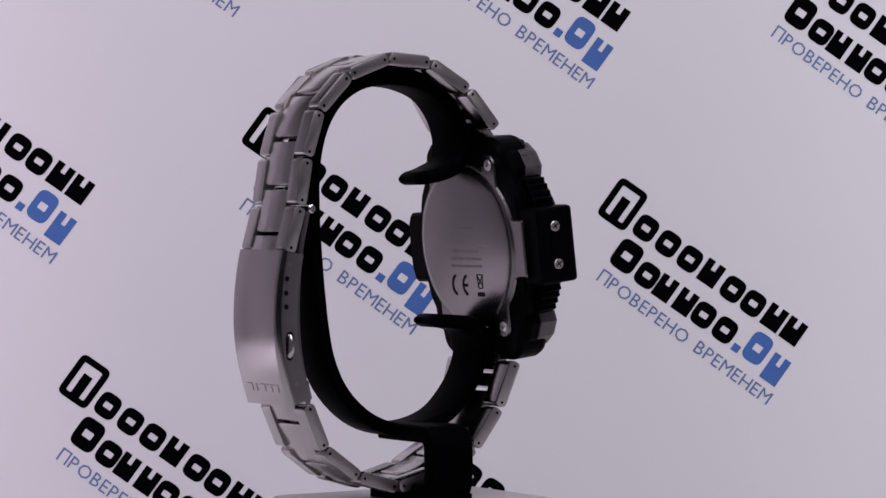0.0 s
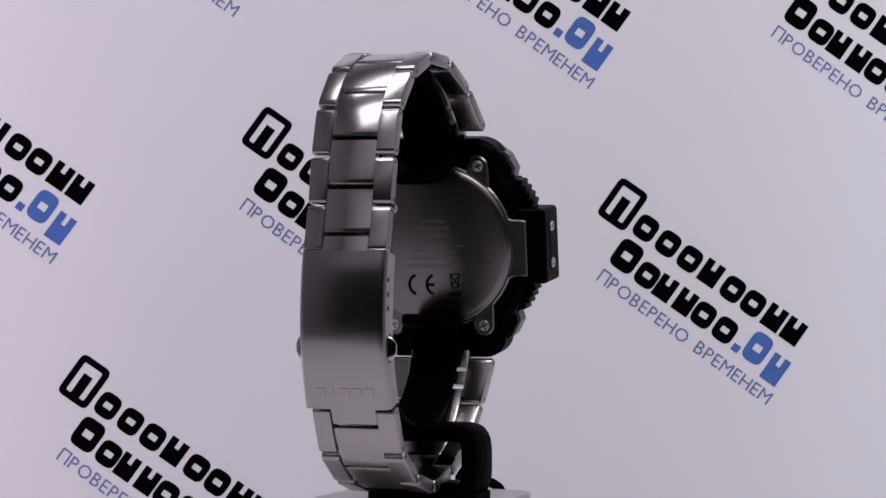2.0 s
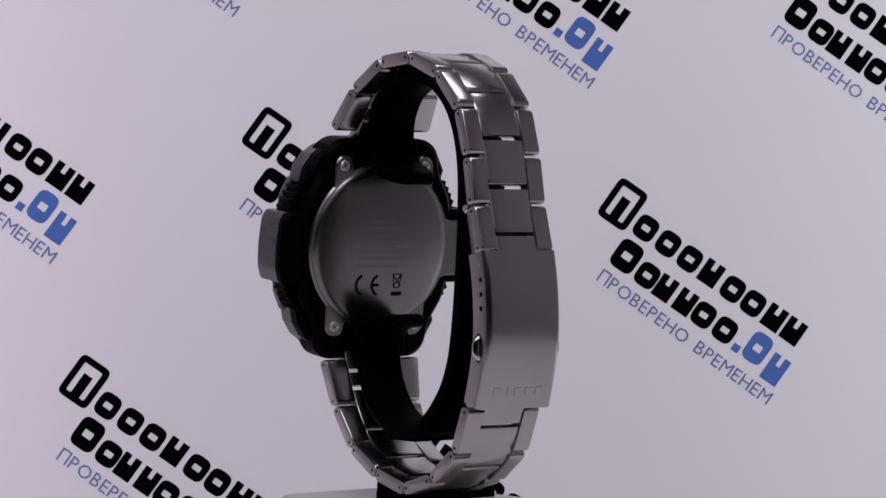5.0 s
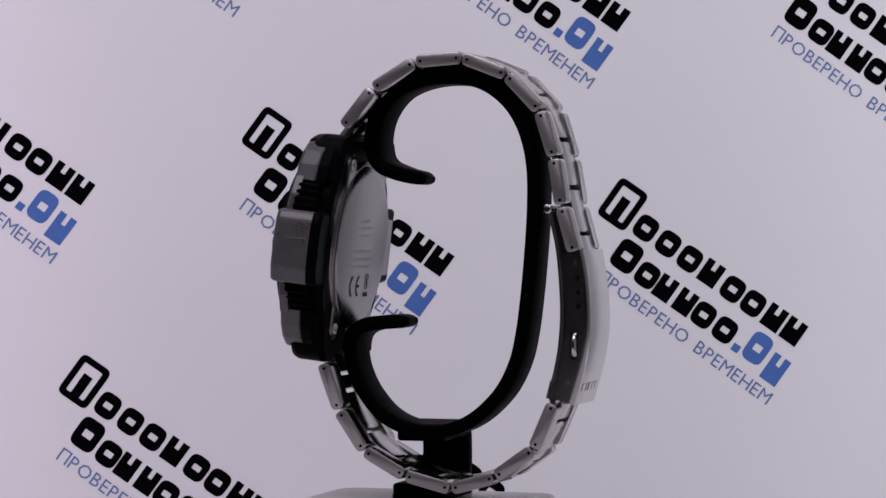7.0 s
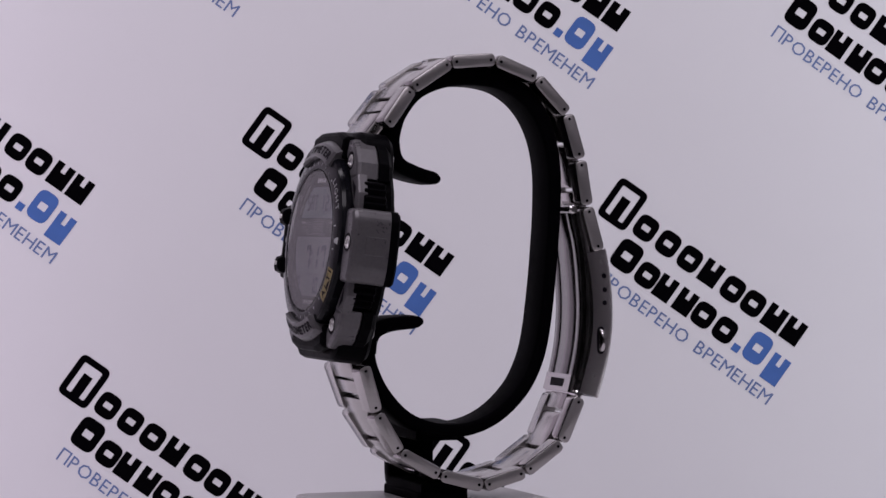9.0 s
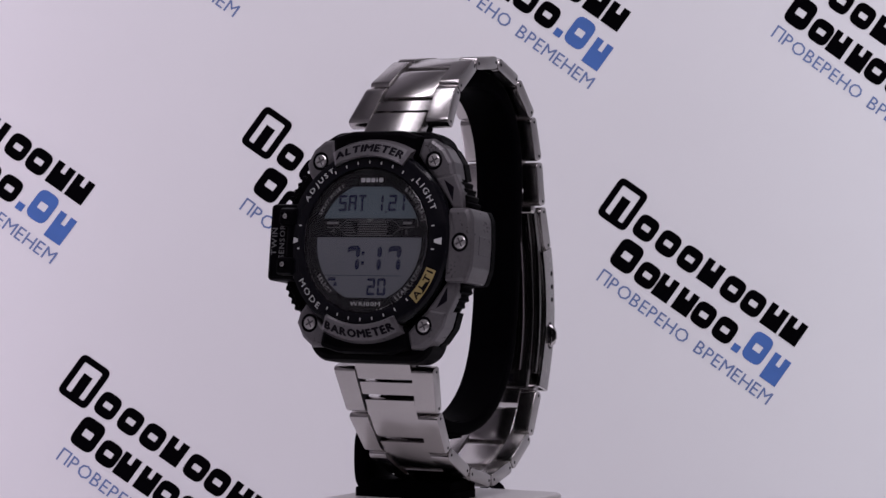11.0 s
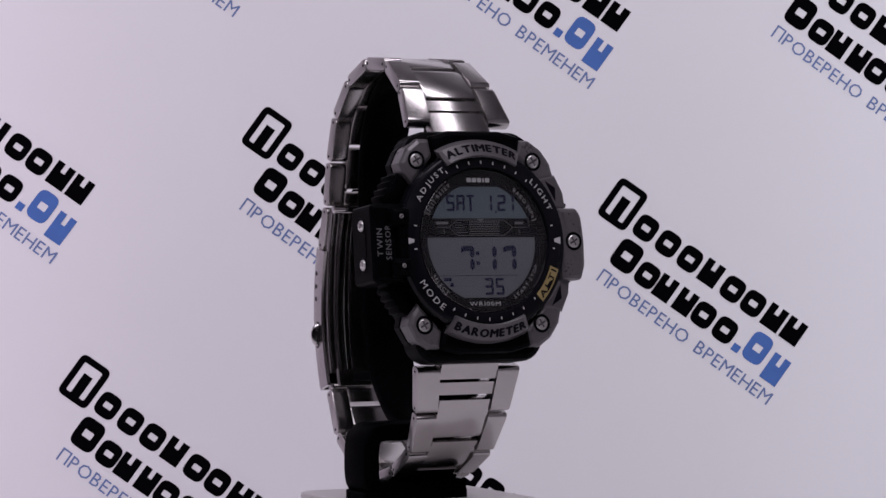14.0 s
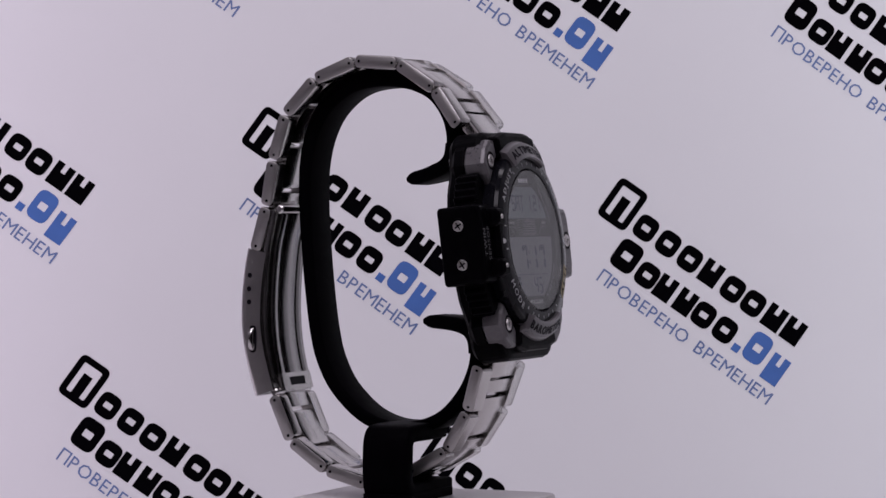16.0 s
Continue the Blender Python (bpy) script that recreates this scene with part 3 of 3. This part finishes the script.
part("sensor_recess", slab(rounded(box_poly(-1.6, -2.6, 1.6, 2.6), 0.4), 0, 0.12, 0.1), RESIN, sens, m=pose(-0.0246, -0.0002, -0.0038) @ pose(0, 0, 0, 0, -90, 0))

# right guard
guard = part("side_guard", slab(rounded([(18.2, -8.1), (23.2, -8.1), (24.2, -5), (24.3, 0), (23.9, 5), (22.9, 6.9), (18.2, 6.9)], 0.7), -6.6, 1.5, 1.0), PAINT, watch, "grey painted side guard", CASE)
part("guard_base", slab(rounded([(18.2, -8.2), (23.3, -8.2), (24.35, -5), (24.45, 0), (24.05, 5), (23.0, 7.0), (18.2, 7.0)], 0.7), -8.6, -6.5, 0.1, 0.6), RESIN, guard, "black resin base of the guard")
screw("screw", pose(0.0215, -0.0001, 0.00154), guard)
part("side_inlay", slab(rounded(box_poly(-2.2, -1.9, 2.2, 1.9), 0.2), 0, 0.1, 0.08), PAINT, guard, m=pose(0.02425, -0.0005, -0.0036) @ pose(0, 0, 0, 0, 90, 0))

# ridged buttons
for mid in (150, 211, 26, -27):
    pts, n = [], 28
    for i in range(n + 1):
        a = radians(mid - 10 + 20 * i / n)
        r = 23.0 + 0.28 * math.cos(i * 2 * math.pi / 5.6)
        r -= 0.9 * max(0, abs(i / n - 0.5) - 0.38) / 0.12
        pts.append((r * math.cos(a), r * math.sin(a)))
    pts += [(18 * math.cos(radians(mid + 10)), 18 * math.sin(radians(mid + 10))), (18 * math.cos(radians(mid - 10)), 18 * math.sin(radians(mid - 9.5)))]
    smooth(part("push_button", slab(pts, -6.0, -1.2, 0.35, 0.35), RESIN, watch, "black ridged push button", CASE), 40)

# back cover
bm = bmesh.new()
prism(bm, circle(0, 0, 17.9, 72), -9.6, -8.5, 0, 0.35)
for su in (1, -1):
    for sv in (1, -1):
        ear = [(12.7 * su, 11 * sv), (12.6 * su, 18.0 * sv), (11.2 * su, 19.4 * sv), (8.6 * su, 19.4 * sv), (6.5 * su, 13 * sv)]
        prism(bm, rounded(ccw(ear), 1.0), -9.58, -8.48, 0, 0.3)
prism(bm, rounded(ccw([(-12, 8.6), (-17.6, 5.6), (-20.6, 5.6), (-20.6, -6.5), (-17.6, -6.5), (-12, -9.0)]), 0.6), -9.56, -8.46, 0, 0.3)
cover = part("back_cover", bm, BACK, watch, "brushed steel back cover", CASE)
smooth(part("back_dome", lathe([(17.2, -9.58), (16.8, -9.95), (16.3, -10.1), (15.6, -10.3), (0.01, -10.35)]), BACK, cover, "round brushed steel disc"), 40)
for su in (1, -1):
    for sv in (1, -1):
        screw("screw", pose(su * 0.01035, sv * 0.0172, -0.0096) @ pose(0, 0, 0, 180), watch, 1.2, False).matrix_basis = CASE @ pose(su * 0.01035, sv * 0.0172, -0.0096) @ pose(0, 0, 0, 180)
bm = bmesh.new()
for x0 in (4.1, 0.1):
    bend = [(x0 + 1.95 * math.cos(radians(q)), -8.3 + 2.1 * math.sin(radians(q))) for q in range(-75, 76, 15)]
    line(bm, bend, -10.40, 0.62)
line(bm, [(0.1 + 1.9, -8.3), (0.1 + 0.2, -8.3)], -10.40, 0.62)
line(bm, [(-3.4, -6.2), (-5.4, -8.6)], -10.38, 0.25)
line(bm, [(-5.4, -6.2), (-3.4, -8.6)], -10.38, 0.25)
line(bm, [(-3.3, -6.0), (-5.5, -6.0), (-5.0, -8.9), (-3.8, -8.9), (-3.3, -6.0)], -10.38, 0.22)
line(bm, [(-3.1, -10.2), (-5.7, -10.2)], -10.38, 0.9)
part("conformity_mark", bm, BLACK_INK_AND_SHADE, cover, "black conformity marks")
bm = bmesh.new()
for v, hw in ((5.5, 2.6), (4.0, 3.8), (2.4, 3.0), (-1.0, 4.6), (-2.6, 5.4), (-4.2, 5.6)):
    x = -hw
    while x < hw:
        step = random.uniform(0.4, 0.9)
        flat_at(bm, box_poly(0, -0.28, step * 0.75, 0.28), x, v, -10.375)
        x += step
part("engraved_rows", bm, BACK, cover, "faint engraved rows")

# ---- bracelet
XC = 2.4
UPPER = [(12.6, 25.3), (6.5, 33.3), (-2.3, 38.8), (-12.4, 39.5), (-21.8, 35.85), (-28.75, 28.5), (-31.7, 18.85), (-33.3, 9.0), (-36.0, -0.6)]
LOWER = [(17.3, -23.6), (14.1, -33.5), (8.8, -41.8), (0, -46.75), (-9.85, -49.3), (-19.3, -46.7), (-27.5, -40.8), (-31.7, -31.2)]


def half_width(k):
    return (12.1, 10.75, 9.75, 9.4, 9.1)[k] if k < 5 else 8.95


ENDS = (0, 0.03, 0.07, 0.14, 0.3, 0.45, 0.6, 0.72, 0.82, 0.89, 0.95, 0.98, 1)


def centre(k, turn):
    """The bracelet's middle line drifts a little towards the case."""
    return XC - (0.3 if turn > 0 else 0.75) * max(0.0, 1 - k / 3)


def bar(s0, s1, h):
    return rounded(box_poly(s0, -h, s1, h), 1.15, 4)


def chain(joints, turn):
    for i in range(len(joints) - 1):
        p, q = Vector(joints[i]), Vector(joints[i + 1])
        t = (q - p).normalized()
        nor = Vector((-t.y, t.x)) * turn
        length = (q - p).length
        w0, w1 = half_width(i), half_width(i + 1)
        xc, xe = centre(i, turn), centre(i + 1, turn)
        inner0, inner1 = w0 * 0.565, w1 * 0.565
        # middle piece, bent across the joint
        a = p - (p - Vector(joints[i - 1])).normalized() * 3.3 if i else p + t * 3.3
        b = p + t * (length * 0.60)
        path = [a * (1 - s) ** 2 + p * 2 * s * (1 - s) + b * s * s for s in ENDS] if i else [a + (b - a) * s for s in ENDS]
        lag = lambda u: 0.6 * max(0.0, (u - 0.35) / 0.65) if i else 0.3 + 0.3 * u
        girth = lambda u: inner0 + (inner1 - inner0) * lag(u) - 0.02
        drift = lambda u: xc + (xe - xc) * lag(u)
        bm = bmesh.new()
        sweep(bm, path, lambda u: 2.5 - 1.3 * max(0, 1 - u * 12 / 1.0, (u - 1) * 12 / 2.0 + 1) ** 2, lambda u: drift(u) - girth(u), lambda u: drift(u) + girth(u), 0.45)
        link = smooth(part("bracelet_link", bm, STEEL, watch, "brushed steel bracelet link", W0), 30)
        if i == len(joints) - 2:
            bm = sweep(bmesh.new(), [p + t * (length * 0.67), p + t * (length * 0.85), q], 2.5, xc - inner1 + 0.12, xc + inner1 - 0.12, 0.4)
            smooth(part('link_end', bm, STEEL, link), 30)
        for sgn in (1, -1):
            prof = bar(0.2, length - 0.2, 1.42)
            loops = []
            for ins, wfun in ((0.0, lambda s: inner0 + (inner1 - inner0) * s), (0.0, lambda s: w0 + (w1 - w0) * s - 0.45), (0.12, lambda s: w0 + (w1 - w0) * s - 0.14), (0.42, lambda s: w0 + (w1 - w0) * s)):
                lp = []
                for s, h in inset(prof, ins) if ins else prof:
                    c = xc + (xe - xc) * s / length + sgn * wfun(s / length)
                    pos = p + t * s + nor * h
                    lp.append(side(pos.x, pos.y, c))
                loops.append(lp)
            bm = bmesh.new()
            skin(bm, loops)
            plate = smooth(part("side_plate", bm, STEEL, link), 30)
            plate.data.materials.append(STEEL_SIDE)
            for face in plate.data.polygons:
                face.material_index = int(abs(face.normal.x) > 0.7)
            for e in (1.2, length - 1.2):
                pos = p + t * e
                bm = bmesh.new()
                cc = w0 + (w1 - w0) * e / length
                skin(bm, [[side(pos.x + rr * math.cos(k * 0.785), pos.y + rr * math.sin(k * 0.785), xc + (xe - xc) * e / length + sgn * (cc + dw)) for k in range(8)] for rr, dw in ((0.34, -0.1), (0.34, 0.02), (0.2, 0.03))])
                part("pin_end", bm, RESIN, link, "dark pin end")


chain(UPPER, 1)
chain(LOWER, -1)
for (d0, z0), (d1, z1), hw, xc in (((14.6, 23.0), (11.0, 27.4), 6.75, 1.7), ((18.2, -21.4), (16.5, -26.1), 6.75, 1.7)):
    bm = bmesh.new()
    sweep(bm, [(d0, z0), ((d0 + d1) / 2, (z0 + z1) / 2), (d1, z1)], 2.6, xc - hw, xc + hw, 0.5)
    smooth(part("end_link", bm, STEEL, watch, "brushed steel end link", W0), 30)
    bm = bmesh.new()
    sweep(bm, [(d0 - 0.8, z0 - 0.6), (d0 - 0.2, z0)], 1.4, xc - 10.8, xc + 10.8, 0.5)
    part("spring_bar", bm, POLISH, watch, m=W0)

# ---- folding clasp
KX, KW = 2.3, 9.2
def channel(path, depth, half, r, wall):
    """A folded sheet: a back of width 2 * half with rounded edges and two sides of that depth."""
    arc = [(r - r * math.sin(k * math.pi / 10), half - r + r * math.cos(k * math.pi / 10)) for k in range(6)]
    arm = [(depth, half)] + arc
    q = r - wall
    arc = [(r - q * math.sin(k * math.pi / 10), half - r + q * math.cos(k * math.pi / 10)) for k in range(6)]
    inner = [(depth, half - wall)] + arc
    sec = arm + [(s, -c) for s, c in arm[::-1]] + [(s, -c) for s, c in inner] + inner[::-1]
    path, loops = [Vector(p) for p in path], []
    for i, p in enumerate(path):
        t = (path[min(i + 1, len(path) - 1)] - path[max(i - 1, 0)]).normalized()
        nor = Vector((-t.y, t.x))
        loops.append([side(p.x + nor.x * s, p.y + nor.y * s, KX + c) for s, c in sec])
    bm = bmesh.new()
    skin(bm, loops)
    return bm


clasp = part("clasp_cover", channel(spline([(-37.8, 0.1), (-38.6, -4), (-39.2, -9), (-39.4, -14.5), (-39.1, -19), (-38.3, -23.5), (-37.2, -27.7), (-36.0, -31.6)], 4), 4.9, KW, 1.3, 0.8), STEEL, watch, "brushed steel clasp cover", W0)
smooth(clasp, 40)
for sgn in (1, -1):
    # discs on the surface: black ones paint a hole's shade, small ones are polished
    for d, z, r in ((-36.3, -2.7, 0.36), (-36.9, -5.7, 0.54), (-37.1, -8.6, 0.54), (-37.1, -11.4, 0.54), (-34.7, -26.9, 0.4)):
        bm = bmesh.new()
        skin(bm, [[side(d + rr * math.cos(k * 0.524), z + rr * math.sin(k * 0.524), KX + sgn * (KW + dw)) for k in range(12)] for rr, dw in ((r, -0.3), (r, 0.0), (r * 0.85, 0.025))])
        part("hole_disc", bm, BLACK_INK_AND_SHADE if r > 0.45 else POLISH, clasp, "small round disc, black where a hole is shaded")
    # no opening is cut: a black patch paints the slot's shade
    bm = bmesh.new()
    skin(bm, [[side(-36.2 + x * 0.75, -19.3 + y * 1.12, KX + sgn * (KW + dw)) for x, y in rounded(box_poly(-1.1, -2.6, 1.1, 2.6), 1.0, 4)] for dw in (-0.3, 0.02)])
    part("button_slot_shade", bm, BLACK_INK_AND_SHADE, clasp, "black patch for the shaded slot round the release button")
    bm = bmesh.new()
    loops = []
    for dw, f in ((-0.2, 1.0), (0.5, 0.92), (1.1, 0.7), (1.5, 0.35)):
        loops.append([side(-36.3 + x * f * 0.6, -19.3 + y * f, KX + sgn * (KW + dw)) for x, y in rounded(box_poly(-1.1, -2.6, 1.1, 2.6), 1.0, 4)])
    skin(bm, loops)
    smooth(part("release_button", bm, POLISH, clasp, "polished release button"), 40)
bm = bmesh.new()
for i in range(5):
    x = -5.2 + 2.6 * i
    w = 0.5 if i == 3 else 2.0
    sweep(bm, [(-37.22, -27.3), (-36.8, -28.8)], 0.5, KX + x - w / 2, KX + x + w / 2, 0.12)
part("embossed_bars", bm, STEEL, clasp, "low embossed bars")

BLADE = [(-30.4, 7.8), (-31.0, 4.9), (-32.0, 0.2), (-32.7, -7), (-32.9, -14), (-32.3, -21), (-30.9, -27.6)]
# blade and rails carry the clasp's inner shade in their darker steel
blade = smooth(part("folding_blade", sweep(bmesh.new(), spline(BLADE, 4), 0.7, KX - 3.6, KX + 3.6, 0.2), STEEL_SHADED, watch, "steel folding blade", W0), 30)
for sgn in (1, -1):
    c = KX + sgn * 5.7
    smooth(part("blade_rail", sweep(bmesh.new(), spline(BLADE, 4), 0.7, c - 1.3, c + 1.3, 0.2), STEEL_SHADED, blade), 30)
    c = KX + sgn * 7.7
    smooth(part("under_rail", sweep(bmesh.new(), spline([(d - 1.2, z) for d, z in BLADE], 4), 1.6, c - 0.6, c + 0.6, 0.2), STEEL_SHADED, blade), 30)
# same steel as the blade; the dark back steel paints in its shadow
smooth(part("under_blade", sweep(bmesh.new(), spline([(d - 1.9, z) for d, z in BLADE[1:]], 4), 0.7, KX - 7.8, KX + 7.8, 0.2), BACK, blade), 30)
part("blade_foot", sweep(bmesh.new(), [(-31.2, -26.8), (-30.3, -30.4)], 1.5, KX - 7.2, KX + 7.2, 0.4), STEEL, blade)
# shade of the foot's slot, painted as a raised black strip
part("foot_slot_shade", sweep(bmesh.new(), [(-30.35, -27.6), (-30.0, -29.3)], 0.6, KX - 3.4, KX + 3.4, 0.1), BLACK_INK_AND_SHADE, blade, "black strip for the shade of a slot")
for d, z in ((-30.3, 8.4), (-31.6, -30.6)):
    bm = bmesh.new()
    skin(bm, [[side(d + rr * math.cos(k * 0.393), z + rr * math.sin(k * 0.393), KX + c) for k in range(16)] for rr, c in ((0.6, -8.4), (0.95, -8.1), (0.95, 8.1), (0.6, 8.4))])
    smooth(part("hinge_pin", bm, POLISH, blade, "polished hinge pin"), 40)


# ---- what moves
def count(t):
    return int(math.floor(23.25 + 5 * (t - 11.5)))


def motions():
    for thing, z in ((turntable, -0.085), (stand, -0.0524), (watch, -0.0524)):
        walk(thing, [(t, pose(0, 0, z, 0, 0, a)) for t, a in ANGLES])
    up, down = SW * MM, (DW - 0.1) * MM
    for o, which, key, u, v in SECONDS:
        rows, last = [], None
        for f in range(0, 481):
            t = f / 30
            on = key in DIGIT[f"{max(8, count(t)):02d}"[which]]
            if last is None:
                rows.append((t, pose(u, v, up if on else down)))
            elif on != last:
                rows.append((t - 1 / 30, pose(u, v, up if last else down)))
                rows.append((t, pose(u, v, up if on else down)))
            last = on
        rows.append((16.0, pose(u, v, up if last else down)))
        seen, keep = set(), []
        for t, m in rows:
            k = round(t * 30)
            if k not in seen:
                seen.add(k)
                keep.append((t, m))
        walk(o, keep)


motions()
